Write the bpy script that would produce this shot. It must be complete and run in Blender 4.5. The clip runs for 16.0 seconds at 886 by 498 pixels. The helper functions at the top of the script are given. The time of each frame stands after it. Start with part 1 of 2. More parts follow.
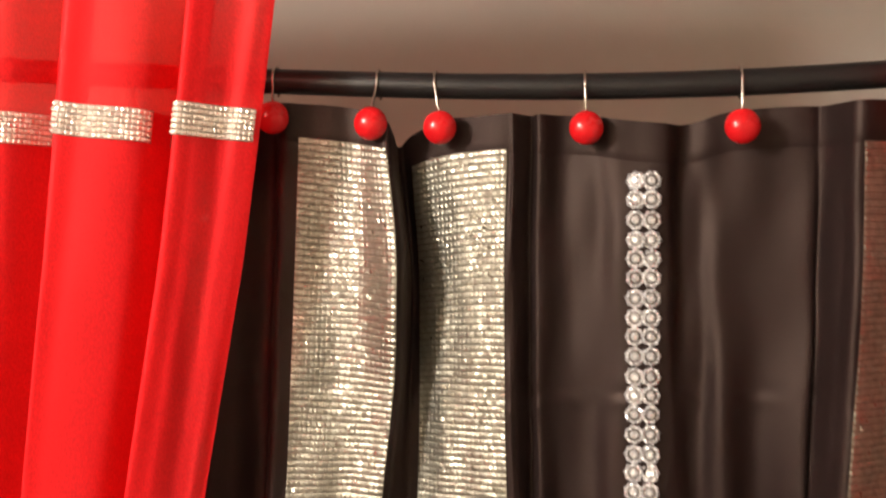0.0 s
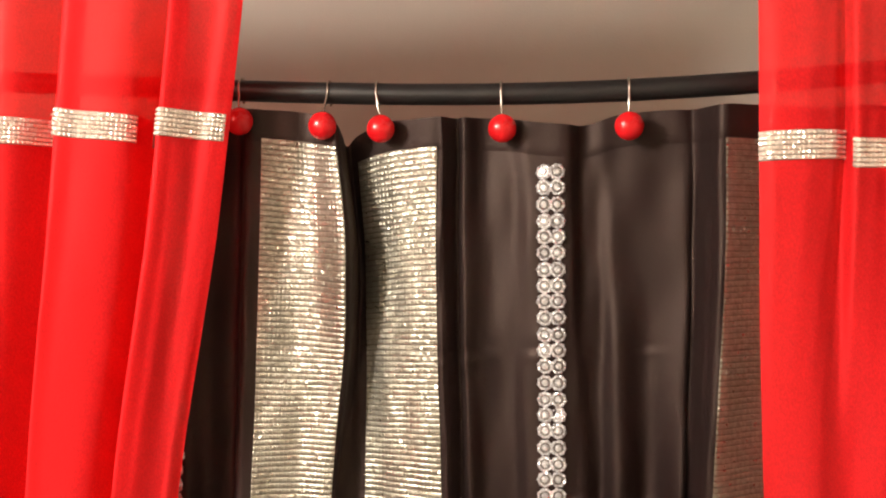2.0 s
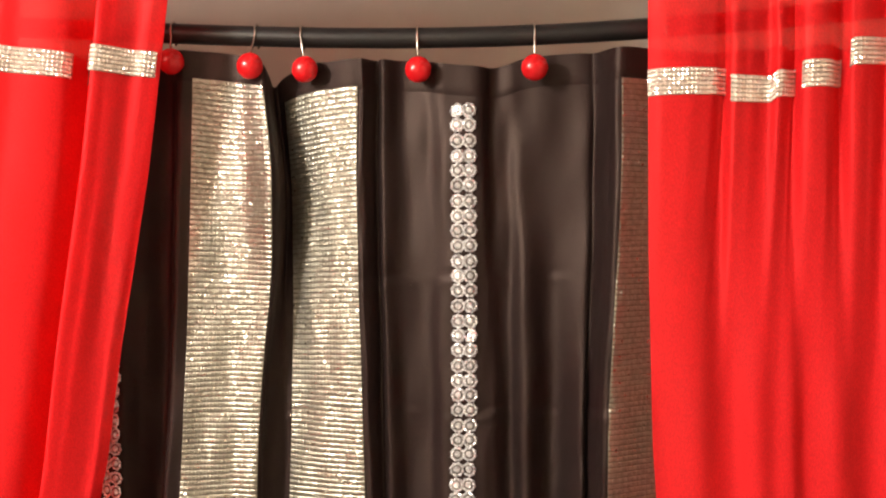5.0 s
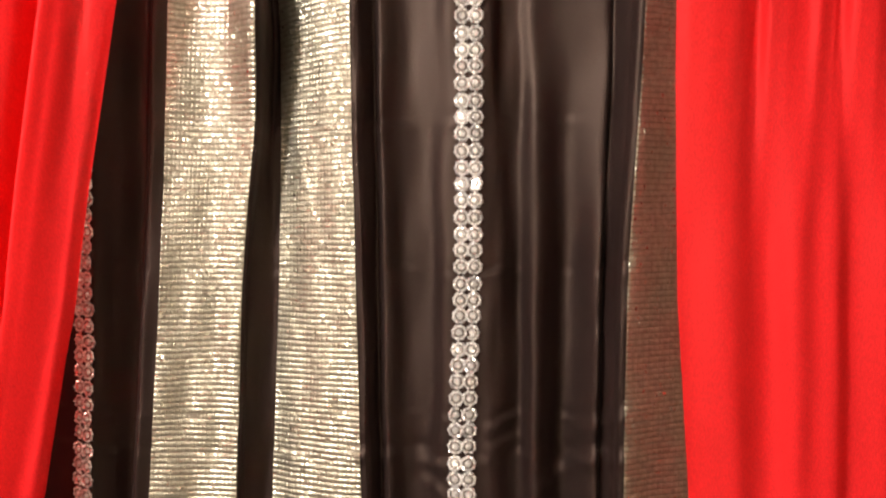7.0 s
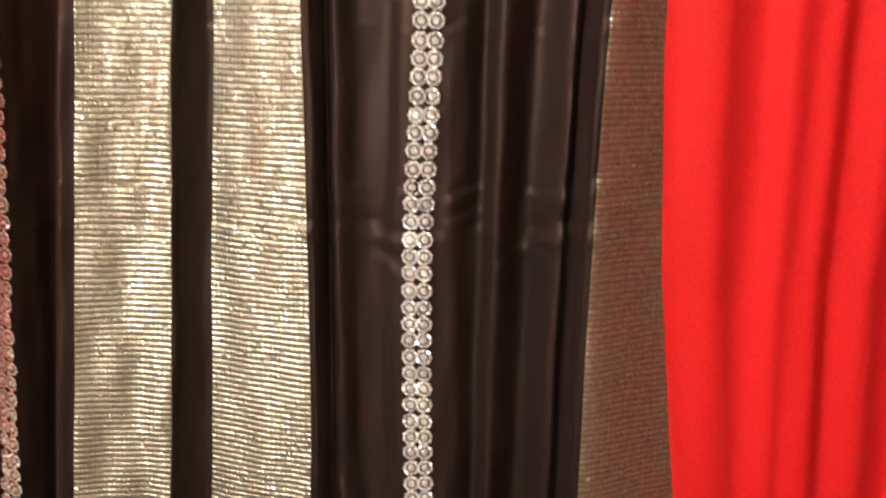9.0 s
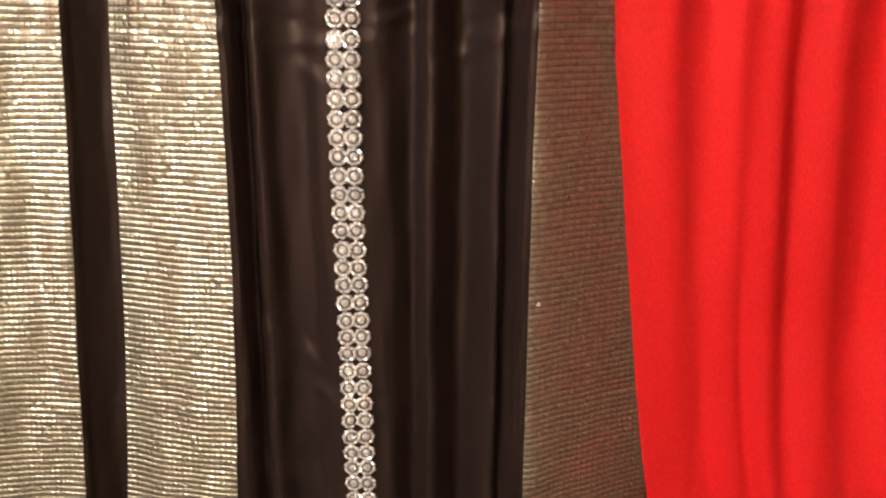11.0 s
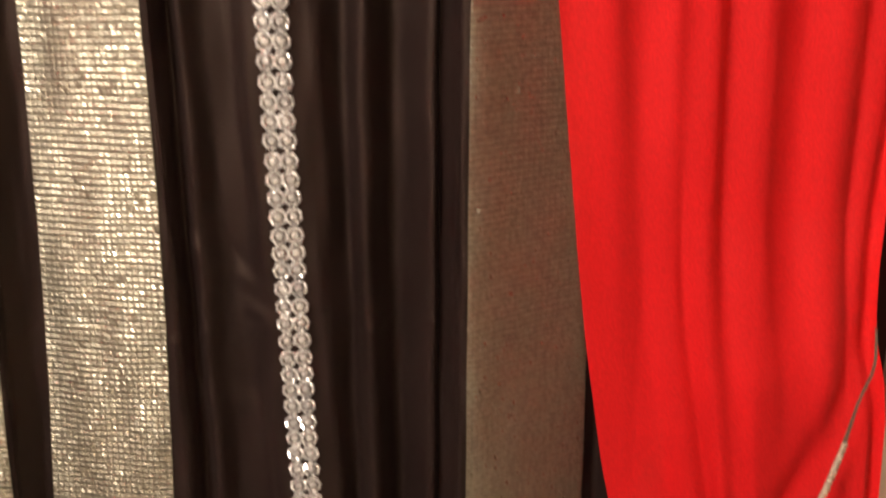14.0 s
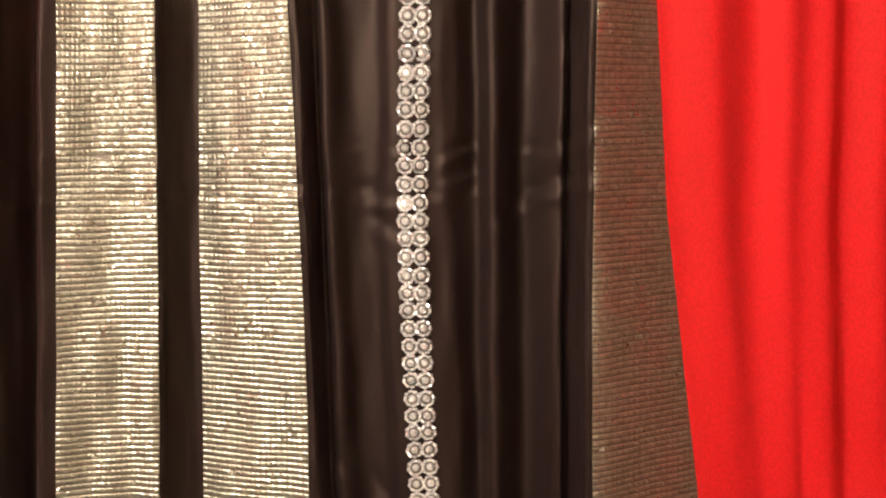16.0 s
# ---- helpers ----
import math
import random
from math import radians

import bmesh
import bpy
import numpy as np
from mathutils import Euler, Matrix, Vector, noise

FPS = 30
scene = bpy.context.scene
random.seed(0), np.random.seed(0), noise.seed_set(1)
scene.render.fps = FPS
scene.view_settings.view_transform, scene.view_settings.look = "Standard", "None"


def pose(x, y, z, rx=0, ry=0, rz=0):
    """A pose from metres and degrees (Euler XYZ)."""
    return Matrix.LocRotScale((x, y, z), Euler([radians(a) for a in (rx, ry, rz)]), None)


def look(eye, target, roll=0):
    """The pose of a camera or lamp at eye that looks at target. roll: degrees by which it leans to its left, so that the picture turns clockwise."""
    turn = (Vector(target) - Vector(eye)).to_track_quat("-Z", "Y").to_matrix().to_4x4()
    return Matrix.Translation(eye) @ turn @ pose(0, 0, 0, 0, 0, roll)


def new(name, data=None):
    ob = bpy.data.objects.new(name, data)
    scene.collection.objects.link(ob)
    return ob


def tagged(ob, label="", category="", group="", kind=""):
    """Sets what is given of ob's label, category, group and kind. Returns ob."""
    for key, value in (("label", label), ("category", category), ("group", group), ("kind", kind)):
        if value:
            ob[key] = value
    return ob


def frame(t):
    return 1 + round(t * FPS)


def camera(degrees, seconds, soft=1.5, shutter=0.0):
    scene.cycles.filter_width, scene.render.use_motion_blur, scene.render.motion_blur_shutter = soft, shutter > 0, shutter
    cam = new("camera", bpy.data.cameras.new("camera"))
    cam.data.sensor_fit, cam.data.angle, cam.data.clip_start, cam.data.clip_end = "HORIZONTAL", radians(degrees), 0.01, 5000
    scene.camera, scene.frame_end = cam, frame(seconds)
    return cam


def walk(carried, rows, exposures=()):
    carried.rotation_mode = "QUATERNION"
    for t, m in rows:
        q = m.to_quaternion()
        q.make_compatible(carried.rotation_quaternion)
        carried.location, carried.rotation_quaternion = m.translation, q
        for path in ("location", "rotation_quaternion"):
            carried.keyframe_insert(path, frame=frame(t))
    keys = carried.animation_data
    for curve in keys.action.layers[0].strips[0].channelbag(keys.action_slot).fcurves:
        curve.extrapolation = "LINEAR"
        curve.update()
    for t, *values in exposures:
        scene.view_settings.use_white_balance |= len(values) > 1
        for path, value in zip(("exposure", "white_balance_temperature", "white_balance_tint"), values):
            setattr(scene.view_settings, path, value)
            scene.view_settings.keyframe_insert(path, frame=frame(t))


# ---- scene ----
cam = camera(50.0, 16.0, soft=2.0, shutter=0.5)
PATH = [
    (0, (0.147, -0.888, 1.808), (-0.168, 1.087, 1.782), -0.3),
    (0.5, (0.149, -0.936, 1.803), (-0.107, 1.044, 1.699), -1.0),
    (1, (0.156, -0.98, 1.801), (-0.062, 1.008, 1.774), -0.3),
    (1.5, (0.174, -1.01, 1.793), (-0.047, 0.978, 1.774), -0.7),
    (2, (0.193, -1.054, 1.781), (-0.037, 0.932, 1.77), -0.9),
    (2.5, (0.205, -1.108, 1.776), (-0.011, 0.88, 1.724), -1.2),
    (3, (0.222, -1.152, 1.765), (0.058, 0.841, 1.738), -1.5),
    (5.5, (0.24, -1.112, 1.684), (0.111, 0.884, 1.642), -0.8),
    (6.5, (0.235, -1.045, 1.595), (0.114, 0.95, 1.556), -0.5),
    (7, (0.256, -1.023, 1.571), (0.07, 0.966, 1.474), -0.5),
    (7.5, (0.25, -0.998, 1.551), (0.102, 0.987, 1.361), 0.3),
    (8, (0.242, -0.977, 1.539), (0.15, 0.999, 1.24), 0.3),
    (8.5, (0.255, -0.95, 1.524), (0.094, 1.008, 1.148), 0.0),
    (9, (0.243, -0.932, 1.502), (0.163, 1.011, 1.035), 1.0),
    (9.5, (0.247, -0.907, 1.476), (0.2, 1.02, 0.942), 1.0),
    (12, (0.257, -0.863, 1.297), (0.48, 1.039, 0.722), 0.3),
    (12.5, (0.256, -0.85, 1.311), (0.601, 1.019, 0.69), 1.1),
    (13, (0.249, -0.837, 1.315), (0.533, 1.005, 0.589), 0.4),
    (13.5, (0.232, -0.839, 1.273), (0.49, 0.979, 0.481), 0.6),
    (14, (0.223, -0.864, 1.286), (0.457, 1.021, 0.663), 0.1),
    (14.5, (0.241, -0.894, 1.297), (0.337, 1.057, 0.865), -1.2),
    (15, (0.236, -0.915, 1.322), (0.305, 1.057, 0.996), -0.9),
    (15.5, (0.214, -0.928, 1.349), (0.246, 1.053, 1.075), -0.9),
    (16, (0.232, -0.925, 1.364), (0.18, 1.057, 1.102), -1.2),
]
walk(cam, [(t, look(e, g, r)) for t, e, g, r in PATH], [(0, 0.0, 6400, 10), (1.0, 0.05, 6400, 10), (2.0, 0.14, 6400, 10), (5.5, 0.14, 6400, 10), (8, 0.22, 6450, 10), (9, 0.2, 6500, 10), (12, 0.16, 6800, 12), (13.5, 0.04, 6900, 13), (15, 0.12, 6850, 13), (16, 0.2, 6750, 11)])
LAMP_WATTS = 116

# ---- light ----
world = bpy.data.worlds.new("world")
world.use_nodes = True
scene.world = world
world.node_tree.nodes["Background"].inputs[0].default_value = (1.0, 0.8, 0.6, 1)
world.node_tree.nodes["Background"].inputs[1].default_value = 0.02


def lamp(name, place, watts, radius, colour):
    data = bpy.data.lights.new(name, "POINT")
    data.energy, data.shadow_soft_size, data.color = watts, radius, colour
    ob = new(name, data)
    ob.location = place
    return ob


# the bathroom's one warm lamp, up behind the viewer and to the left
lamp("bathroom_lamp", (-1.15, -1.5, 2.33), LAMP_WATTS, 0.12, (1.0, 0.88, 0.78))


# ---- materials ----
def material(name, base, rough=0.5, metal=0.0, spec=0.5):
    m = bpy.data.materials.new(name)
    m.use_nodes = True
    p = m.node_tree.nodes["Principled BSDF"]
    p.inputs["Base Color"].default_value = (*base, 1)
    p.inputs["Roughness"].default_value = rough
    p.inputs["Metallic"].default_value = metal
    p.inputs["Specular IOR Level"].default_value = spec
    return m, m.node_tree, p


def node(tree, kind, **inputs):
    n = tree.nodes.new(kind)
    for key, value in inputs.items():
        n.inputs[key.replace("_", " ")].default_value = value
    return n


def noise_at(tree, scale, detail=3.0, stretch=None):
    """A noise texture in object metres; stretch scales the three axes."""
    co = tree.nodes.new("ShaderNodeTexCoord")
    n = node(tree, "ShaderNodeTexNoise", Scale=scale, Detail=detail)
    if stretch:
        mp = tree.nodes.new("ShaderNodeMapping")
        mp.inputs["Scale"].default_value = stretch
        tree.links.new(co.outputs["Object"], mp.inputs["Vector"])
        tree.links.new(mp.outputs[0], n.inputs["Vector"])
    else:
        tree.links.new(co.outputs["Object"], n.inputs["Vector"])
    return n


def ramp(tree, source, low, high, a=0.3, b=0.7):
    r = tree.nodes.new("ShaderNodeValToRGB")
    r.color_ramp.elements[0].position, r.color_ramp.elements[1].position = a, b
    r.color_ramp.elements[0].color = (*low, 1) if len(low) == 3 else low
    r.color_ramp.elements[1].color = (*high, 1) if len(high) == 3 else high
    tree.links.new(source, r.inputs[0])
    return r


def bump(tree, p, source, strength, distance):
    b = node(tree, "ShaderNodeBump", Strength=strength, Distance=distance)
    tree.links.new(source, b.inputs["Height"])
    tree.links.new(b.outputs[0], p.inputs["Normal"])
    return b


def grey(v):
    return (v, v, v)


# black satin polyester with a slight sheen and crumple
BLACK, tr, p = material("black_satin", (0.010, 0.007, 0.007), 0.55, 0.0, 0.46)
n1 = noise_at(tr, 26.0, 4.0, (1.0, 1.0, 0.25))
tr.links.new(ramp(tr, n1.outputs[0], (0.0062, 0.0030, 0.0036), (0.0105, 0.0054, 0.0060)).outputs[0], p.inputs["Base Color"])
n2 = noise_at(tr, 9.0, 5.0, (1.0, 1.0, 0.5))
tr.links.new(ramp(tr, n2.outputs[0], grey(0.50), grey(0.62)).outputs[0], p.inputs["Roughness"])
bump(tr, p, n2.outputs[0], 0.18, 0.010)
p.inputs["Specular Tint"].default_value = (1.0, 0.76, 0.66, 1)
p.inputs["Sheen Weight"].default_value = 0.02
p.inputs["Sheen Roughness"].default_value = 0.6
p.inputs["Sheen Tint"].default_value = (1.0, 0.72, 0.60, 1)

# sheer red voile: part of the light goes through it, some gaps between threads
RED, tr, p = material("red_voile", (0.80, 0.012, 0.010), 0.62, 0.0, 0.25)
n1 = noise_at(tr, 900.0, 1.0, (1.0, 1.0, 0.35))
n2 = noise_at(tr, 14.0, 3.0, (1.0, 1.0, 0.2))
tr.links.new(ramp(tr, n2.outputs[0], (0.85, 0.013, 0.018), (0.95, 0.020, 0.026)).outputs[0], p.inputs["Base Color"])
bump(tr, p, n1.outputs[0], 0.25, 0.0006)
glow = node(tr, "ShaderNodeBsdfTranslucent", Color=(0.95, 0.02, 0.015, 1))
clear = node(tr, "ShaderNodeBsdfTransparent", Color=(1.0, 0.55, 0.5, 1))
mix1, mix2 = tr.nodes.new("ShaderNodeMixShader"), tr.nodes.new("ShaderNodeMixShader")
mix1.inputs[0].default_value = 0.25
tr.links.new(p.outputs[0], mix1.inputs[1])
tr.links.new(glow.outputs[0], mix1.inputs[2])
tr.links.new(ramp(tr, n1.outputs[0], grey(0.05), grey(0.22)).outputs[0], mix2.inputs[0])
tr.links.new(mix1.outputs[0], mix2.inputs[1])
tr.links.new(clear.outputs[0], mix2.inputs[2])
tr.links.new(mix2.outputs[0], tr.nodes["Material Output"].inputs["Surface"])

# silver plastic studs of the glitter mesh, each a little different
STUD, tr, p = material("silver_stud", (0.80, 0.81, 0.78), 0.3, 0.93)
n1 = noise_at(tr, 170.0, 1.0)
tr.links.new(ramp(tr, n1.outputs[0], (0.345, 0.335, 0.275), (0.485, 0.475, 0.40)).outputs[0], p.inputs["Base Color"])
tr.links.new(ramp(tr, n1.outputs[0], grey(0.44), grey(0.27), 0.42, 0.72).outputs[0], p.inputs["Roughness"])
CLEAR, tr, p = material("clear_rhinestone", (0.92, 0.84, 0.76), 0.16, 0.55, 0.6)
n1 = noise_at(tr, 120.0, 1.0)
tr.links.new(ramp(tr, n1.outputs[0], (0.84, 0.72, 0.62), (0.96, 0.90, 0.83)).outputs[0], p.inputs["Base Color"])
NET, tr, p = material("stud_net", (0.11, 0.09, 0.07), 0.55, 0.6)
n1 = noise_at(tr, 400.0)
tr.links.new(ramp(tr, n1.outputs[0], (0.14, 0.12, 0.10), (0.29, 0.26, 0.21)).outputs[0], p.inputs["Base Color"])

# rosettes: crystal stones in a silver setting, coloured dark so the gaps read dark
STONE, tr, p = material("crystal_stone", (0.94, 0.94, 0.93), 0.19, 0.62)
obi = tr.nodes.new("ShaderNodeObjectInfo")
tr.links.new(ramp(tr, obi.outputs["Random"], (0.82, 0.84, 0.87), (0.94, 0.96, 0.98), 0.0, 1.0).outputs[0], p.inputs["Base Color"])
SETTING, tr, p = material("silver_setting", (0.17, 0.16, 0.15), 0.4, 0.8)
n1 = noise_at(tr, 300.0)
tr.links.new(ramp(tr, n1.outputs[0], grey(0.22), grey(0.45)).outputs[0], p.inputs["Roughness"])

# glossy red plastic, nickel wire, black painted rod
BALL, tr, p = material("red_plastic", (0.62, 0.008, 0.012), 0.22, 0.0, 0.5)
n1 = noise_at(tr, 60.0)
tr.links.new(ramp(tr, n1.outputs[0], grey(0.17), grey(0.30)).outputs[0], p.inputs["Roughness"])
WIRE, tr, p = material("nickel_wire", (0.60, 0.56, 0.50), 0.26, 1.0)
ROD, tr, p = material("black_rod_paint", (0.012, 0.011, 0.011), 0.36, 0.0, 0.5)
n1 = noise_at(tr, 45.0, 5.0)
tr.links.new(ramp(tr, n1.outputs[0], grey(0.28), grey(0.46)).outputs[0], p.inputs["Roughness"])

# painted walls
def wall_paint(name, low, high):
    m, tree, q = material(name, high, 0.7, 0.0, 0.3)
    a = noise_at(tree, 2.2, 4.0)
    b = noise_at(tree, 260.0, 2.0)
    tree.links.new(ramp(tree, a.outputs[0], low, high).outputs[0], q.inputs["Base Color"])
    bump(tree, q, b.outputs[0], 0.15, 0.002)
    return m


CREAM = wall_paint("cream_wall_paint", (0.68, 0.63, 0.53), (0.74, 0.69, 0.59))
# cream darkened: the back wall's dim light is put into its colour
DIM_CREAM = wall_paint("dim_cream_wall_paint", (0.48, 0.435, 0.375), (0.54, 0.495, 0.43))
WHITE = wall_paint("white_ceiling_paint", (0.74, 0.72, 0.68), (0.80, 0.78, 0.74))
# the floor is out of view, kept dark so little light comes back up
TILE = wall_paint("grey_floor", (0.10, 0.09, 0.08), (0.14, 0.13, 0.115))


# ---- building helpers ----
def mesh_object(name, verts, faces, mat, parent=None, smooth=False, label=""):
    me = bpy.data.meshes.new(name)
    me.from_pydata([tuple(v) for v in verts], [], faces)
    for m in mat if isinstance(mat, (list, tuple)) else (mat,):
        me.materials.append(m)
    if smooth:
        me.polygons.foreach_set("use_smooth", [True] * len(me.polygons))
    me.update()
    ob = new(name, me)
    if parent:
        ob.parent = parent
    if label:
        ob["label"] = label
    return ob


def slab(name, low, high, mat, label, category):
    bm = bmesh.new()
    bmesh.ops.create_cube(bm, size=1)
    low, high = Vector(low), Vector(high)
    for v in bm.verts:
        v.co = Vector([(low[i] + high[i]) / 2 + v.co[i] * (high[i] - low[i]) for i in range(3)])
    me = bpy.data.meshes.new(name)
    bm.to_mesh(me)
    bm.free()
    me.materials.append(mat)
    return tagged(new(name, me), label, category, kind="structure")


def tube_mesh(path, radius, sides=10, closed=False):
    """Verts and faces of a round tube along a list of points."""
    pts = [Vector(q) for q in path]
    verts, faces, n = [], [], len(path)
    for i, q in enumerate(pts):
        a = pts[i - 1] if i or closed else q
        b = pts[(i + 1) % n] if i < n - 1 or closed else q
        d = (b - a).normalized()
        side = d.cross(Vector((0.13, 0.2, 1) if abs(d.z) < 0.9 else (1, 0.1, 0))).normalized()
        up = side.cross(d)
        verts += [q + radius * (math.cos(w) * side + math.sin(w) * up) for w in (2 * math.pi * k / sides for k in range(sides))]
    for i in range(n if closed else n - 1):
        j = (i + 1) % n
        faces += [(i * sides + k, i * sides + (k + 1) % sides, j * sides + (k + 1) % sides, j * sides + k) for k in range(sides)]
    if not closed:
        faces += [tuple(range(sides))[::-1], tuple((n - 1) * sides + k for k in range(sides))]
    return verts, faces


def catmull(knots, u):
    """Values at u of the smooth curve through the knots (rows), which lie at u = 0, 1, 2, ..."""
    knots = np.asarray(knots, float)
    u = np.clip(np.asarray(u, float), 0, len(knots) - 1.0001)
    i = u.astype(int)
    f = u - i
    if knots.ndim > 1:
        f = f[..., None]
    a, b = knots[np.maximum(i - 1, 0)], knots[i]
    c, d = knots[i + 1], knots[np.minimum(i + 2, len(knots) - 1)]
    return 0.5 * (2 * b + (c - a) * f + (2 * a - 5 * b + 4 * c - d) * f ** 2 + (3 * b - a - 3 * c + d) * f ** 3)


def sheet(name, surface, us, vs, mat, parent, label=""):
    """A sheet of cloth: surface(u, v) gives x, y, z for arrays."""
    uu, vv = np.meshgrid(us, vs)
    xyz = surface(uu, vv).reshape(-1, 3)
    nu, nv = len(us), len(vs)
    faces = [(r * nu + c, r * nu + c + 1, (r + 1) * nu + c + 1, (r + 1) * nu + c) for r in range(nv - 1) for c in range(nu - 1)]
    return mesh_object(name, xyz.tolist(), faces, mat, parent, True, label)


def frame_at(surface, u, v, e=0.004):
    """Place, unit across, unit down and the normal to the viewer's side of a surface at arrays u, v."""
    q = surface(u, v)
    du = surface(u + e, v) - surface(u - e, v)
    dv = surface(u, v + e) - surface(u, v - e)
    du /= np.linalg.norm(du, axis=-1, keepdims=True)
    dv /= np.linalg.norm(dv, axis=-1, keepdims=True)
    n = np.cross(dv, du)
    n /= np.linalg.norm(n, axis=-1, keepdims=True)
    n *= np.where(n[..., 1:2] > 0.35, -1.0, 1.0)
    return q, du, dv, n


rng = np.random.default_rng(7)


def stud_row(surface, us, vs, tall, high, lift, parent, name="glitter_bar", mat=None, flat=0.5, down=0.43, wild=0.05, dip=0.5):
    """One moulded bar of small cut studs on a surface; us are the ends of the studs, at heights vs."""
    um, vm = (us[:-1] + us[1:]) / 2, (vs[:-1] + vs[1:]) / 2
    q, du, dv, n = frame_at(surface, um, vm)
    eq, eu, ev, en = frame_at(surface, us, vs)
    count, half = len(um), tall * down
    width = np.linalg.norm(eq[1:] - eq[:-1], axis=1) / 2
    tilt = rng.normal(0, wild, (count, 2)) * np.where(rng.random((count, 1)) < 0.09, 3.5, 1.0)
    lines = []
    for b, h in ((-1.0, 0.0), (-0.48, 1.0), (0.48, 1.0), (1.0, 0.0)):
        line = np.zeros((3 * count + 1, 3))
        line[::3] = eq + ev * (b * half) + en * (lift + high * dip * h)
        for k, a in ((1, -flat), (2, flat)):
            up = lift + h * (high + tilt[:, 0] * a * width + tilt[:, 1] * b * half)
            line[k::3] = q + du * (a * width)[:, None] + dv * (b * half) + n * up[:, None]
        lines.append(line)
    wide = 3 * count + 1
    faces = [(r * wide + c + wide, r * wide + c + wide + 1, r * wide + c + 1, r * wide + c) for r in range(3) for c in range(wide - 1)]
    return mesh_object(name, np.concatenate(lines).tolist(), faces, mat or STUD, parent)


# ---- the room ----
slab("wall_back", (-1.42, 0.82, 0.0), (0.80, 0.92, 2.45), DIM_CREAM, "cream painted wall behind the shower curtain, its dim light put in the colour", "wall")
slab("wall_right", (0.80, -0.03, 0.0), (1.72, 0.92, 2.45), CREAM, "cream painted wall end beside the curtains", "wall")
slab("wall_side", (1.60, -2.3, 0.0), (1.72, -0.03, 2.45), CREAM, "cream painted side wall of the bathroom", "wall")
# unseen wall, coloured dark to hold back bounced light
slab("wall_left", (-1.42, -2.3, 0.0), (-1.30, 0.82, 2.45), DIM_CREAM, "unseen side wall of the bathroom, cream darkened to cut bounce light", "wall")
slab("wall_front", (-1.42, -2.42, 0.0), (1.72, -2.3, 2.45), CREAM, "cream painted wall facing the curtains", "wall")
slab("floor", (-1.42, -2.42, -0.1), (1.72, 0.92, 0.0), TILE, "plain unseen floor, kept dark grey to cut bounce light", "floor")
slab("ceiling", (-1.42, -2.42, 2.45), (1.72, 0.92, 2.55), WHITE, "plain white painted ceiling", "ceiling")


# ---- rods ----
def rod_z(x):
    d = x - 0.22
    return 1.945 + 0.12 * d * d / (1 + 1.2 * d * d)


def curtain_rod(name, y, height, radius, end, label):
    root = new(name)
    root.location = (0, y, 0)
    tagged(root, label, "curtain rod")
    xs = np.linspace(-1.285, end - 0.015, 90)
    v, f = tube_mesh([(x, 0, height(x)) for x in xs], radius, 20)
    mesh_object("tube", v, f, ROD, root, True)
    for x, w in ((-1.30, 1), (end, -1)):
        v, f = tube_mesh([(x, 0, height(x)), (x + 0.014 * w, 0, height(x)), (x + 0.016 * w, 0, height(x)), (x + 0.03 * w, 0, height(x))], radius * 1.7, 20)
        mesh_object("end_cap", v, f, ROD, root, True)
    return root


curtain_rod("shower_rod", 0.0, rod_z, 0.0122, 0.80, "matt black metal shower rod, slightly sagging")
curtain_rod("curtain_rod", -0.095, lambda x: 2.25, 0.010, 1.60, "black metal rod carrying the red curtains")


# ---- black shower curtain ----
LEVELS = np.array([1.90, 1.76, 1.50, 1.28, 1.00, 0.60])
KNOTS = []


def fold(xs, y_top, y_low, top=1.920):
    """One upright line of the curtain: x at the six levels, depth at the top and further down, height of the top edge."""
    KNOTS.append((*xs, y_top, y_low, top))
    return len(KNOTS) - 1


def straight(x, y, top=1.920):
    return fold((x,) * 6, y, y, top)


for x, y in ((-0.80, 0.02), (-0.72, -0.03), (-0.64, 0.03), (-0.56, -0.03), (-0.48, 0.03), (-0.41, -0.02), (-0.34, 0.03)):
    straight(x, y)
G2L = fold((-0.258, -0.260, -0.263, -0.270, -0.283, -0.31), 0.018, 0.018, 1.928)
G2R = fold((-0.232, -0.234, -0.238, -0.245, -0.259, -0.28), 0.006, 0.004, 1.930)
fold((-0.205, -0.207, -0.215, -0.225, -0.240, -0.26), 0.016, 0.020, 1.934)
fold((-0.172, -0.176, -0.186, -0.203, -0.226, -0.25), 0.030, 0.032, 1.936)
fold((-0.150, -0.155, -0.167, -0.184, -0.205, -0.233), -0.012, -0.020, 1.935)
M1L = fold((-0.132, -0.137, -0.149, -0.166, -0.187, -0.215), -0.012, -0.018, 1.934)
fold((-0.102, -0.104, -0.118, -0.133, -0.152, -0.176), -0.006, -0.011, 1.932)
fold((-0.072, -0.068, -0.088, -0.101, -0.118, -0.138), -0.007, -0.008, 1.927)
M1R = fold((-0.044, -0.031, -0.058, -0.069, -0.084, -0.100), -0.022, -0.011, 1.915)
fold((-0.041, -0.026, -0.052, -0.063, -0.077, -0.094), -0.002, 0.000, 1.904)
fold((-0.042, -0.030, -0.040, -0.051, -0.063, -0.084), 0.028, 0.014, 1.894)
M2L = fold((-0.029, -0.021, -0.025, -0.036, -0.047, -0.073), 0.026, 0.018, 1.905)
fold((0.004, 0.008, 0.006, 0.000, -0.008, -0.030), 0.007, 0.005, 1.917)
fold((0.037, 0.037, 0.037, 0.035, 0.031, 0.012), -0.007, -0.006, 1.918)
M2R = fold((0.068, 0.065, 0.067, 0.070, 0.069, 0.053), -0.016, -0.014, 1.919)
fold((0.076, 0.073, 0.076, 0.078, 0.078, 0.077), -0.015, -0.014, 1.919)
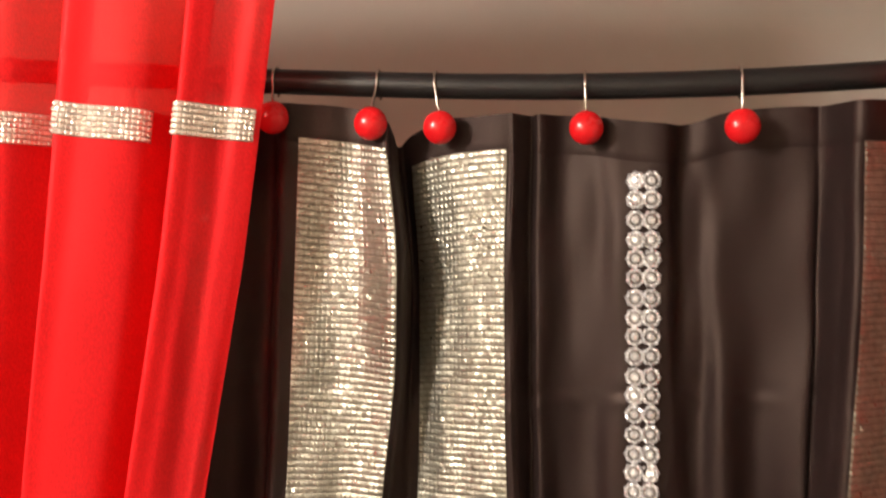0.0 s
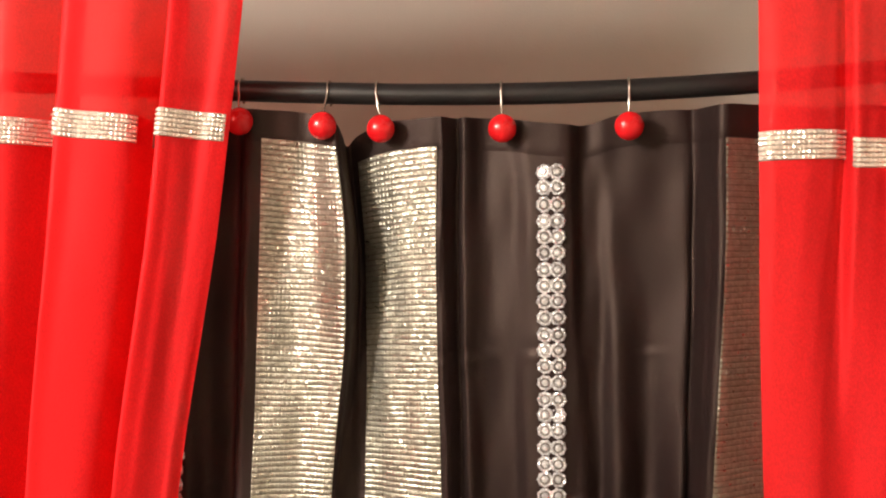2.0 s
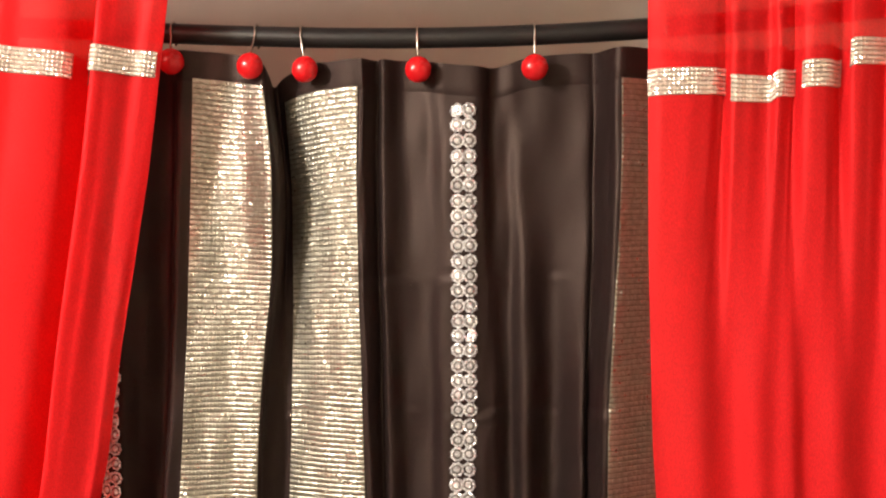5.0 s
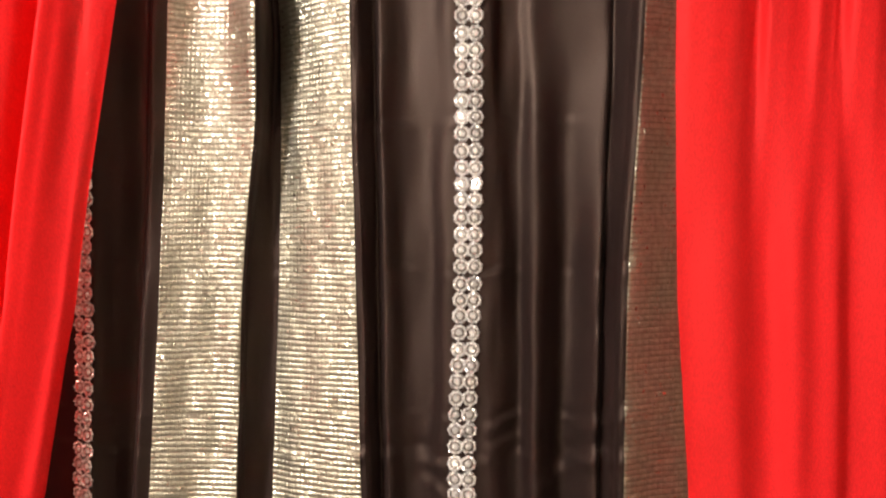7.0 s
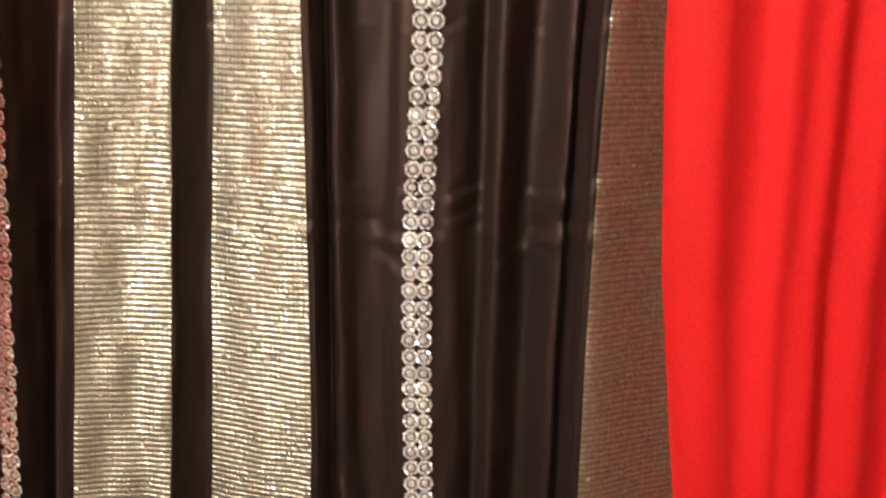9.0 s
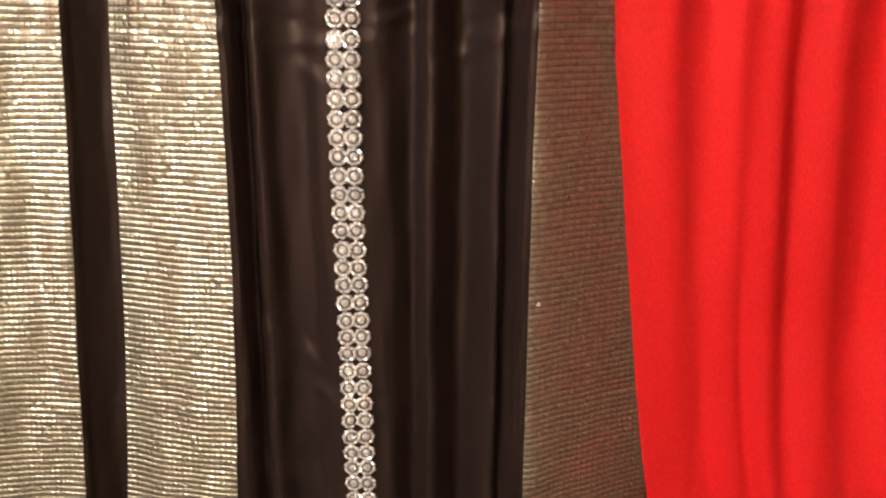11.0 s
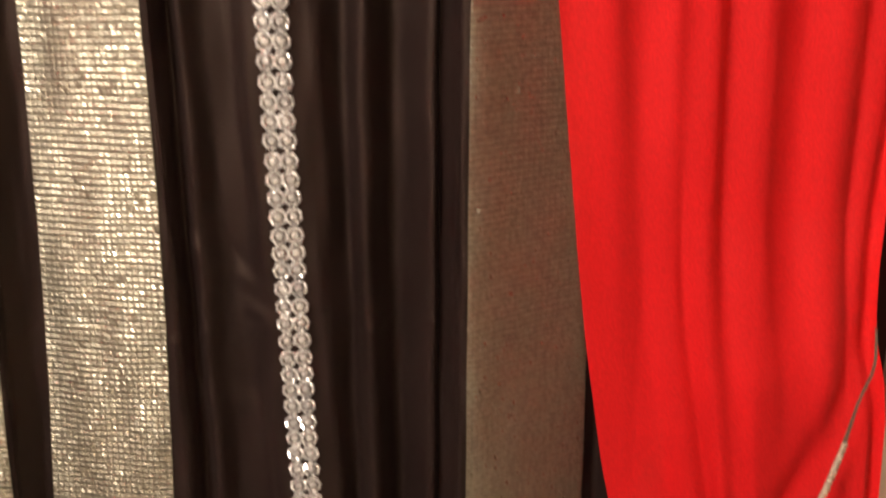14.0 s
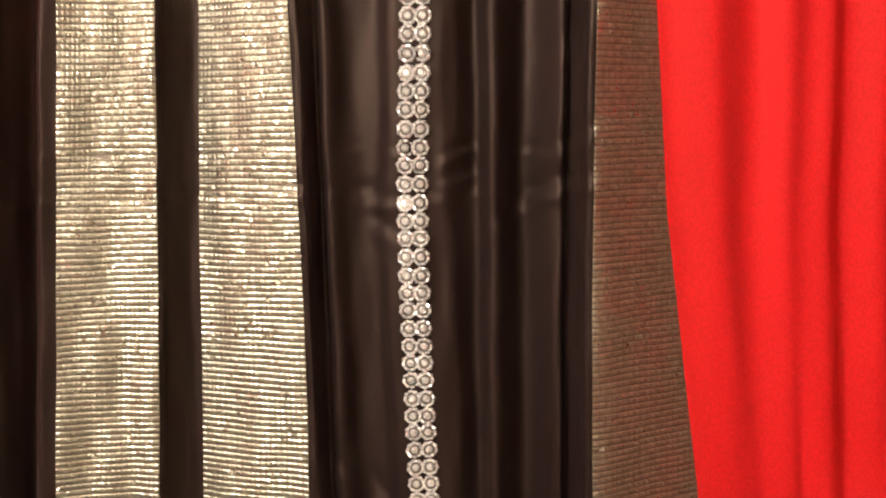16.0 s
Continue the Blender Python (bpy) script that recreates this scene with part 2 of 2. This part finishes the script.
fold((0.088, 0.086, 0.087, 0.088, 0.089, 0.09), 0.006, 0.008, 1.919)
fold((0.097, 0.096, 0.098, 0.100, 0.103, 0.105), -0.005, -0.004, 1.919)
fold((0.118, 0.116, 0.117, 0.118, 0.121, 0.125), 0.010, 0.013, 1.919)
fold((0.146, 0.146, 0.145, 0.141, 0.143, 0.15), 0.006, 0.012, 1.917)
RBL = fold((0.172, 0.171, 0.168, 0.160, 0.164, 0.172), -0.004, -0.003, 1.912)
RBR = fold((0.210, 0.209, 0.206, 0.198, 0.202, 0.210), -0.004, -0.003, 1.908)
fold((0.226, 0.224, 0.222, 0.217, 0.219, 0.224), 0.014, 0.000, 1.908)
fold((0.243, 0.242, 0.242, 0.240, 0.240, 0.244), 0.013, 0.018, 1.911)
fold((0.266, 0.262, 0.262, 0.259, 0.258, 0.262), 0.010, -0.003, 1.918)
fold((0.302, 0.296, 0.292, 0.287, 0.286, 0.288), 0.008, 0.026, 1.921)
fold((0.338, 0.334, 0.326, 0.320, 0.318, 0.316), 0.004, -0.006, 1.921)
fold((0.349, 0.345, 0.333, 0.329, 0.328, 0.329), 0.004, 0.004, 1.921)
fold((0.361, 0.358, 0.344, 0.339, 0.338, 0.339), -0.018, -0.019, 1.921)
M3L = fold((0.374, 0.371, 0.355, 0.350, 0.349, 0.350), -0.033, -0.034, 1.921)
fold((0.408, 0.406, 0.396, 0.393, 0.393, 0.394), -0.013, -0.011, 1.922)
fold((0.440, 0.440, 0.435, 0.433, 0.435, 0.438), 0.004, 0.010, 1.922)
M3R = fold((0.480, 0.480, 0.480, 0.481, 0.485, 0.491), 0.026, 0.034, 1.922)
fold((0.496, 0.496, 0.498, 0.500, 0.505, 0.511), 0.034, 0.042, 1.922)
# the last fold brings black cloth forward to stand in for shadow beside the wall
for x, y in ((0.53, 0.01), (0.57, 0.04), (0.61, -0.01), (0.65, 0.04), (0.69, 0.0), (0.72, 0.04), (0.75, 0.02), (0.787, -0.030)):
    straight(x, y, 1.922)
KNOTS = np.array(KNOTS)
# storage creases across the cloth: height, depth, spread
CREASES = ((1.660, 0.0016, 0.007), (1.498, 0.0012, 0.006), (1.338, 0.0018, 0.006), (1.296, 0.0022, 0.008), (0.93, 0.0016, 0.008))
HEM = 0.10
# short pulled wrinkles: x, z, half length, half width, depth, slope
WRINKLES = ((0.095, 1.300, 0.036, 0.009, 0.0041, -0.15), (0.140, 1.288, 0.036, 0.009, 0.0031, 0.05), (0.222, 1.336, 0.014, 0.007, 0.0046, 0.35), (0.224, 1.312, 0.016, 0.007, 0.0041, 0.30),
            (0.335, 1.345, 0.022, 0.011, 0.0056, 0.50), (0.335, 1.305, 0.026, 0.011, 0.0051, 0.10), (0.290, 1.283, 0.030, 0.011, 0.0046, 0.60), (0.150, 1.262, 0.018, 0.012, 0.0031, -0.60),
            (-0.055, 1.322, 0.018, 0.015, 0.0031, -0.30), (0.345, 1.500, 0.018, 0.009, 0.0041, 0.30), (0.092, 1.655, 0.024, 0.009, 0.0036, 0.10), (0.214, 1.498, 0.012, 0.007, 0.0036, 0.30),
            (0.120, 1.000, 0.036, 0.015, 0.0041, -0.90), (0.155, 0.945, 0.014, 0.015, 0.0041, -0.50), (0.085, 1.150, 0.014, 0.045, 0.0031, 0.00), (0.320, 1.430, 0.024, 0.018, 0.0031, 0.80), (0.110, 0.860, 0.042, 0.018, 0.0031, -0.50))


def lerp_levels(xs, z):
    """x at height z from the six levels, smooth, held past the ends."""
    z = np.clip(z, 0.3, 2.0)
    w = np.interp(-z, -LEVELS, np.arange(6.0))
    i = np.clip(w.astype(int), 0, 4)
    f = w - i
    pick = lambda k: np.take_along_axis(xs, np.clip(k, 0, 5)[..., None], -1)[..., 0]
    a, b, c, d = pick(i - 1), pick(i), pick(i + 1), pick(i + 2)
    return 0.5 * (2 * b + (c - a) * f + (2 * a - 5 * b + 4 * c - d) * f ** 2 + (3 * b - a - 3 * c + d) * f ** 3)


def black_surface(u, z):
    """The curtain at the upright line u (in knots) and height z."""
    row = catmull(KNOTS, u)
    x = lerp_levels(row[..., :6], z)
    k = np.clip((1.88 - z) / 0.45, 0, 1)
    k = k * k * (3 - 2 * k)
    y = row[..., 6] * (1 - k) + row[..., 7] * k
    # the flap beside the first glitter strip bulges out near the top
    y = y - 0.022 * np.exp(-((u - M1R) / 0.9) ** 2 - ((z - 1.765) / 0.075) ** 2)
    for zc, deep, wide in CREASES:
        wave = 0.6 + 0.9 * np.sin(u * 2.7 + zc * 40)
        zz = z - zc - 0.004 * np.sin(u * 1.3 + zc * 9)
        y = y + deep * wave * zz / wide * np.exp(-(zz / wide) ** 2)
    for xw, zw, lx, lz, deep, tilt in WRINKLES:
        zz = z - zw - tilt * (x - xw)
        y = y + 1.35 * deep * zz / lz * np.exp(-(zz / lz) ** 2 - ((x - xw) / lx) ** 2)
    y = y + 0.0006 * np.sin(u * 5.1 + z * 17) + 0.0007 * np.sin(u * 3.3 - z * 41 + 1.7)
    return np.stack([x, y, z + 0 * x], -1)


def black_top(u):
    return catmull(KNOTS[:, 8], u)


def curtain_cloth(u, v):
    """The same with v from 0 (top edge) to 1 (bottom hem)."""
    top = black_top(u)
    return black_surface(u, top + (HEM - top) * v)


curtain = new("shower_curtain")
curtain.location = (0, 0, 0)
tagged(curtain, "black satin shower curtain trimmed with silver glitter strips and crystal ribbons", "shower curtain")
last = len(KNOTS) - 1
sheet("cloth", curtain_cloth, np.linspace(0, last, last * 9 + 1), np.r_[np.linspace(0, 0.75, 380)[:-1], np.linspace(0.75, 1, 50)], BLACK, curtain)


def hem_surface(u, v):
    top = black_top(u)
    z = top + 0.0015 - 0.036 * v
    q = black_surface(u, z)
    q[..., 1] -= 0.0022 * np.clip(8 * (1 - v), 0, 1)
    return q


sheet("top_hem", hem_surface, np.linspace(0, last, last * 9 + 1), np.linspace(0, 1, 7), BLACK, curtain, "doubled black top hem")
PITCH = 0.0062


def glitter_strip(ul, ur, top_left, top_right, arch, columns, label):
    strip = new("glitter_strip")
    strip.parent = curtain
    strip["label"] = label
    us = np.linspace(ul, ur, columns + 1)
    # even studs: spread the ends by true length
    fine = np.linspace(ul, ur, 200)
    q = black_surface(fine, np.full(200, 1.4))
    run = np.r_[0, np.cumsum(np.linalg.norm(np.diff(q, axis=0), axis=1))]
    us = np.interp(np.linspace(0, run[-1], columns + 1), run, fine)
    f = np.linspace(0, 1, columns + 1)
    tops = top_left + (top_right - top_left) * f + arch * 4 * f * (1 - f)

    def net(u, v):
        t = np.interp(u, us, tops)
        s = black_surface(u, t + 0.001 + (0.14 - t) * v)
        return s + frame_at(black_surface, u, s[..., 2])[3] * 0.0012

    sheet("net", net, us, np.linspace(0, 1, 200), NET, strip)
    rows = int((1.885 - 0.15) / PITCH)
    for r in range(rows):
        settle = np.clip(r / 60, 0, 1)
        vs = (tops - 0.003) * (1 - settle) + (tops.mean() - 0.003) * settle - r * PITCH
        vs = vs + 0.0006 * np.sin(r * 0.21 + f * 4)
        stud_row(black_surface, us, vs, PITCH, 0.00065, 0.0014, strip, wild=0.06)
    return strip


glitter_strip(M1L, M1R, 1.904, 1.892, 0.000, 21, "silver glitter mesh strip")
glitter_strip(M2L, M2R, 1.878, 1.889, 0.002, 21, "silver glitter mesh strip")
glitter_strip(M3L, M3R, 1.887, 1.886, 0.000, 22, "silver glitter mesh strip reflecting the red curtain")


def rosette_mesh():
    """A round crystal flower: a dish, a ring of small stones and a larger cut stone, facing -y."""
    verts, faces, mats = [], [], []

    def ring(n, r, y, turn=0.0):
        at = len(verts)
        verts.extend((r * math.cos(2 * math.pi * (k + turn) / n), y, r * math.sin(2 * math.pi * (k + turn) / n)) for k in range(n))
        return at

    # a ring of eight cut stones with slits between them, a dark dish, a larger cut stone
    o, inner = len(verts), len(verts) + 16
    for k in range(16):
        w = math.pi * k / 8
        rr = 0.0090 if k % 2 else 0.0079
        verts.append((rr * math.cos(w), 0.0, rr * math.sin(w)))
    ring(16, 0.0054, -0.0006)
    for k in range(8):
        w = math.pi * (2 * k + 1) / 8 + 0.16 * math.sin(k * 2.4)
        h, rr = 0.0029 + 0.0006 * ((k * 3) % 4 - 1.5), 0.0072 + 0.0003 * math.sin(k * 1.9)
        at = len(verts)
        verts.append((rr * math.cos(w), -h, rr * math.sin(w)))
        a, b, c = 2 * k, 2 * k + 1, (2 * k + 2) % 16
        loop = (o + a, o + b, o + c, inner + c, inner + b, inner + a)
        for i in range(6):
            faces.append((loop[i], loop[(i + 1) % 6], at)), mats.append(0)
    g, top = ring(8, 0.0040, -0.0006), ring(8, 0.0021, -0.0038, 0.5)
    for k in range(8):
        n = (k + 1) % 8
        faces.append((inner + 2 * k, inner + 2 * k + 1, g + k)), mats.append(1)
        faces.append((inner + 2 * k + 1, inner + (2 * k + 2) % 16, g + n, g + k)), mats.append(1)
        faces.append((g + k, g + n, top + k)), mats.append(0)
        faces.append((g + n, top + n, top + k)), mats.append(0)
    faces.append(tuple(top + k for k in range(8))), mats.append(0)
    me = bpy.data.meshes.new("rosette")
    me.from_pydata(verts, [], faces)
    me.materials.append(STONE), me.materials.append(SETTING)
    me.polygons.foreach_set("material_index", mats)
    me.update()
    bm = bmesh.new()
    bm.from_mesh(me)
    bmesh.ops.recalc_face_normals(bm, faces=bm.faces)
    bm.to_mesh(me)
    bm.free()
    return me


ROSETTE = rosette_mesh()


def gem_ribbon(ul, ur, top, rows, label, inset=0.25):
    ribbon = new("gem_ribbon")
    ribbon.parent = curtain
    ribbon["label"] = label
    pitch = 0.0178

    def net(u, v):
        q = black_surface(u, top + 0.010 - (rows * pitch + 0.004) * v)
        return q + frame_at(black_surface, u, q[..., 2])[3] * 0.0010

    mid = (ul + ur) / 2
    sheet("ribbon_net", net, np.linspace(mid - 0.30 * (ur - ul), mid + 0.30 * (ur - ul), 4), np.linspace(0, 1, 120), BLACK, ribbon)
    for r in range(rows):
        z = top - r * pitch
        for c in (inset, 1 - inset):
            u = np.array([ul + (ur - ul) * c])
            q, du, dv, n = frame_at(black_surface, u, np.array([z + 0.0006 * math.sin(r * 1.7)]))
            x, y = Vector(du[0]), -Vector(n[0])
            zc = x.cross(y).normalized()
            x = y.cross(zc).normalized()
            m = Matrix((x, y, zc)).transposed().to_4x4()
            m = Matrix.Translation(Vector(q[0]) + 0.0016 * Vector(n[0])) @ m
            m = m @ Euler((random.gauss(0, 0.09), random.uniform(0, 6.28), random.gauss(0, 0.09))).to_matrix().to_4x4()
            ob = new("rosette", ROSETTE)
            ob.parent = ribbon
            ob.matrix_basis = m @ Matrix.Scale(1.06, 4)
    return ribbon


gem_ribbon(RBL, RBR, 1.858, 96, "double row of crystal flower rosettes", 0.33)
gem_ribbon(G2L, G2R, 1.863, 96, "double row of crystal flower rosettes in the shade", 0.17)


# ---- hooks ----
def ball_mesh():
    bm = bmesh.new()
    bmesh.ops.create_uvsphere(bm, u_segments=28, v_segments=18, radius=0.0156)
    for v in bm.verts:
        v.co.y *= 0.86
        if v.co.y > 0.009:
            v.co.y = 0.009
    me = bpy.data.meshes.new("ball")
    bm.to_mesh(me)
    bm.free()
    me.polygons.foreach_set("use_smooth", [True] * len(me.polygons))
    me.materials.append(BALL)
    return me


BALL_MESH = ball_mesh()


def hook(x, ball_x, ball_z, depth):
    root = new("curtain_hook")
    zr = rod_z(x)
    root.location = (x, 0, zr)
    tagged(root, "nickel wire curtain hook with a glossy red ball", "curtain hook", "hooks along the shower rod")
    path = []
    for k in range(15):
        w = math.radians(-75 + 255 * k / 14)
        path.append((0.0, 0.0137 * math.cos(w), 0.0137 * math.sin(w)))
    dx, dz = ball_x - x, ball_z - zr
    path += [(dx * 0.25, -0.0145, -0.008), (dx * 0.6, depth * 0.6 - 0.006, dz * 0.5), (dx, depth + 0.004, dz + 0.014), (dx, depth + 0.006, dz)]
    v, f = tube_mesh(path, 0.0014, 8)
    mesh_object("wire", v, f, WIRE, root, True)
    ball = new("ball", BALL_MESH)
    ball.parent = root
    ball.location = (dx, depth, dz)
    return root


for x, bx, bz, d in ((-0.157, -0.152, 1.921, -0.028), (-0.055, -0.057, 1.913, -0.030), (0.000, 0.006, 1.909, -0.020), (0.139, 0.140, 1.906, -0.016), (0.277, 0.276, 1.904, -0.020),
                     (0.428, 0.430, 1.904, -0.014), (0.555, 0.556, 1.908, -0.010), (0.70, 0.70, 1.912, -0.010), (-0.30, -0.298, 1.915, -0.010), (-0.44, -0.44, 1.918, -0.030), (-0.57, -0.57, 1.920, -0.030), (-0.72, -0.72, 1.925, -0.030)):
    hook(x, bx, bz, d)


# ---- red curtains ----
# the drop of the right curtain in cross-section: a flat pane, then soft folds (share across, depth)
WAVE = np.array(((-0.1, 0.002), (0.0, 0.002), (0.12, -0.004), (0.22, 0.006), (0.305, -0.005), (0.35, -0.001), (0.405, -0.006), (0.46, 0.003), (0.54, -0.006), (0.66, 0.007),
                 (0.78, -0.006), (0.87, 0.004), (0.925, -0.003), (0.965, 0.004), (1.0, 0.0), (1.1, 0.0)))


def soft_wave(s):
    i = np.clip(np.searchsorted(WAVE[:, 0], s) - 1, 0, len(WAVE) - 2)
    f = np.clip((s - WAVE[i, 0]) / (WAVE[i + 1, 0] - WAVE[i, 0]), 0, 1)
    f = 0.5 - 0.5 * np.cos(np.pi * f)
    return WAVE[i, 1] * (1 - f) + WAVE[i + 1, 1] * f


def red_panel(name, knots, edge, band_z, band_steps, label, swag=None, calm=0.8, even=0.0, hem_wide=0.9):
    """A sheer curtain: knots (share across, depth) give the pleats, edge(z) its left and right sides."""
    knots = np.array(knots)
    count = len(knots) - 1

    def surface(u, z):
        k = catmull(knots, u)
        left, right = edge(z)
        ease = np.clip((1.87 - z) / 0.34, 0, 1) * even
        x = left + (right - left) * (k[..., 0] * (1 - ease) + u / count * ease)
        gather = np.clip((right - left) / 0.34, 0.35, 1.15)
        soften = 1 - (1 - calm) * np.clip((1.86 - z) / 0.5, 0, 1)
        s = u / count
        loose = 1.15 * soft_wave(s + 0.012 * np.sin(z * 7 + s * 5))
        y = -0.095 + (k[..., 1] * (1 - ease) + loose * ease) * (0.75 + 0.25 * gather) * soften
        fall = np.clip((2.2 - z) / 1.2, 0, 1)
        y = y + 0.003 * fall * np.sin(u * 1.1 + z * 5) + 0.0004 * (1 - ease) * np.sin(u * 6.1 - z * 11)
        x = x + 0.004 * (1 - 0.6 * even) * fall * np.sin(u * 1.7 + z * 6.5)
        if swag is not None:
            y = y + swag(x, z)
        return np.stack([x, y, z + 0 * x], -1)

    root = new(name)
    tagged(root, label, "curtain", "pair of red curtains")
    def cloth(u, v):
        return surface(u, 2.262 + (0.08 - 2.262) * v)
    sheet("panel", cloth, np.linspace(0, count, count * 14 + 1), np.linspace(0, 1, 190), RED, root)

    def hem(u, v):
        z = 2.262 + (0.08 - 2.262) * v
        return surface(u, z) + frame_at(surface, u, z)[3] * 0.0014

    sheet("side_hem", hem, count - hem_wide * np.linspace(1, 0.004, 6), np.linspace(0, 1, 190), RED, root, "doubled red side hem")
    # sparkling band sewn across
    band = new("rhinestone_band")
    band.parent = root
    band["label"] = "band of silver rhinestone mesh"
    fine = np.linspace(0.05, count - 0.05, 1600)

    def band_middle(u):
        return band_z + np.interp(u, *band_steps)

    q = surface(fine, band_middle(fine))
    run = np.r_[0, np.cumsum(np.linalg.norm(np.diff(q, axis=0), axis=1))]
    us = np.interp(np.arange(0, run[-1], 0.0046), run, fine)

    def net(u, v):
        z = band_middle(u) + 0.0145 - 0.029 * v
        return surface(u, z) + frame_at(surface, u, z)[3] * 0.0012

    sheet("net", net, np.interp(np.arange(0, run[-1], 0.0027), run, fine), np.linspace(0, 1, 4), NET, band)
    for r in range(6):
        stud_row(surface, us, band_middle(us) + 0.0120 - 0.0048 * r, 0.0048, 0.0010, 0.0016, band, "rhinestone_bar", CLEAR, 0.55, 0.42, 0.11, 0.3)
    return root, surface


def left_edge(z):
    g = np.interp(-z, (-2.3, -2.04, -1.914, -1.785, -1.59, -1.473, -1.27, -1.0, -0.7, -0.5, -0.1), (1.0, 1.0, 0.968, 0.935, 0.872, 0.84, 0.764, 0.62, 0.38, 0.33, 0.45))
    return -0.66 - 0.20 * g, -0.66 + 0.532 * g


LEFT_PLEATS = ((0.0, 0.02), (0.06, -0.02), (0.12, 0.02), (0.19, -0.03), (0.25, 0.01), (0.32, -0.02), (0.40, 0.02), (0.47, -0.025), (0.53, 0.015), (0.605, 0.020), (0.640, -0.012),
               (0.675, -0.010), (0.716, 0.032), (0.744, 0.040), (0.754, -0.022), (0.784, -0.020), (0.850, -0.002), (0.872, 0.038), (0.900, 0.052), (0.910, -0.022), (0.934, -0.018), (0.960, -0.002), (0.985, 0.003), (1.0, 0.012))
red_panel("red_curtain", LEFT_PLEATS, left_edge, 1.911, ((9, 10, 13.5, 14, 17.5, 19, 23), (0.0, -0.002, -0.004, 0.004, -0.008, 0.0, -0.005)), "sheer red voile curtain with a rhinestone band, drawn to one side", None, 1.1, 0.0, 0.5)


def right_edge(z):
    left = np.interp(-z, (-2.3, -1.89, -1.70, -1.476, -1.28, -1.13, -1.01, -0.936, -0.81, -0.666, -0.55, -0.42, -0.1), (0.398, 0.395, 0.394, 0.396, 0.406, 0.423, 0.438, 0.449, 0.472, 0.506, 0.545, 0.58, 0.58))
    right = np.interp(-z, (-2.3, -1.9, -1.4, -1.27, -1.0, -0.93, -0.85, -0.75, -0.6, -0.45, -0.1), (0.80, 0.79, 0.745, 0.728, 0.718, 0.720, 0.734, 0.742, 0.740, 0.730, 0.75))
    return left, right


# the tie runs from the wall side down across the front
TIE = [Vector(q) for q in ((0.62, 0.0, 0.97), (0.690, -0.020, 0.965), (0.728, -0.070, 0.965), (0.711, -0.128, 0.925), (0.694, -0.138, 0.882), (0.680, -0.142, 0.828), (0.653, -0.146, 0.755), (0.612, -0.146, 0.697),
                            (0.570, -0.130, 0.668), (0.530, -0.09, 0.66), (0.530, -0.04, 0.68), (0.57, 0.0, 0.80), (0.62, 0.0, 0.97))]


def tie_swag(x, z):
    """Cloth is drawn in under the tie and bellies out on both sides of it."""
    xt = np.interp(-z, (-0.96, -0.90, -0.83, -0.755, -0.697, -0.668), (0.712, 0.698, 0.680, 0.653, 0.612, 0.570))
    d = x - xt
    near = np.clip((1.05 - z) / 0.15, 0, 1) * np.clip((x - 0.5) / 0.10, 0, 1)
    return near * (-0.030 + 0.016 * np.exp(-(d / 0.020) ** 2))


RIGHT_PLEATS = ((0.0, 0.001), (0.03, -0.007), (0.11, -0.008), (0.175, -0.001), (0.205, 0.008), (0.213, 0.008), (0.222, -0.011), (0.27, -0.004), (0.325, 0.005), (0.345, -0.007), (0.385, 0.003), (0.398, 0.006),
                (0.408, -0.014), (0.46, -0.013), (0.505, 0.005), (0.52, 0.007), (0.53, -0.015), (0.585, -0.007), (0.64, 0.006), (0.66, -0.015), (0.72, -0.008), (0.77, 0.007), (0.79, -0.013), (0.85, -0.008), (0.89, 0.006), (0.915, -0.011), (0.96, -0.004), (1.0, 0.006))
right_root, right_surface = red_panel("red_curtain", RIGHT_PLEATS, right_edge, 1.871, ((0, 5, 6, 8.4, 9, 11, 12, 15, 16, 19), (0.0, 0.001, -0.009, -0.009, -0.004, -0.003, 0.004, 0.006, 0.026, 0.030)), "sheer red voile curtain with rhinestone band and sparkling tieback", tie_swag, 1.0, 1.0)


def tieback(root):
    tie = new("tieback")
    tie.parent = root
    tie["label"] = "silver rhinestone tieback"
    pts = np.array([tuple(q) for q in TIE])
    n = len(pts) - 1

    def strap(u, v):
        q = catmull(pts, u)
        t = catmull(pts, np.clip(u + 0.05, 0, n)) - catmull(pts, np.clip(u - 0.05, 0, n))
        t /= np.linalg.norm(t, axis=-1, keepdims=True) + 1e-9
        up = np.cross(t, np.array([0.25, -1.0, 0.15]))
        up /= np.linalg.norm(up, axis=-1, keepdims=True) + 1e-9
        wide = np.interp(u, (2.5, 4.2, 5.5, 7.0), (0.004, 0.004, 0.008, 0.022))
        return q + up * ((v - 0.5) * wide)[..., None]

    sheet("strap", strap, np.linspace(0.02, n - 0.02, 160), np.linspace(0, 1, 5), NET, tie)
    fine = np.linspace(4.7, 9.6, 800)
    q = catmull(pts, fine)
    run = np.r_[0, np.cumsum(np.linalg.norm(np.diff(q, axis=0), axis=1))]
    us = np.interp(np.arange(0, run[-1], 0.0056), run, fine)
    for side in (0.2, 0.5, 0.8):
        stud_row(strap, us, np.full(len(us), side), 0.0036, 0.0018, 0.0006, tie, "rhinestone_bar", CLEAR if side > 0.4 else STUD, 0.6, 0.42, 0.14, 0.3)


tieback(right_root)
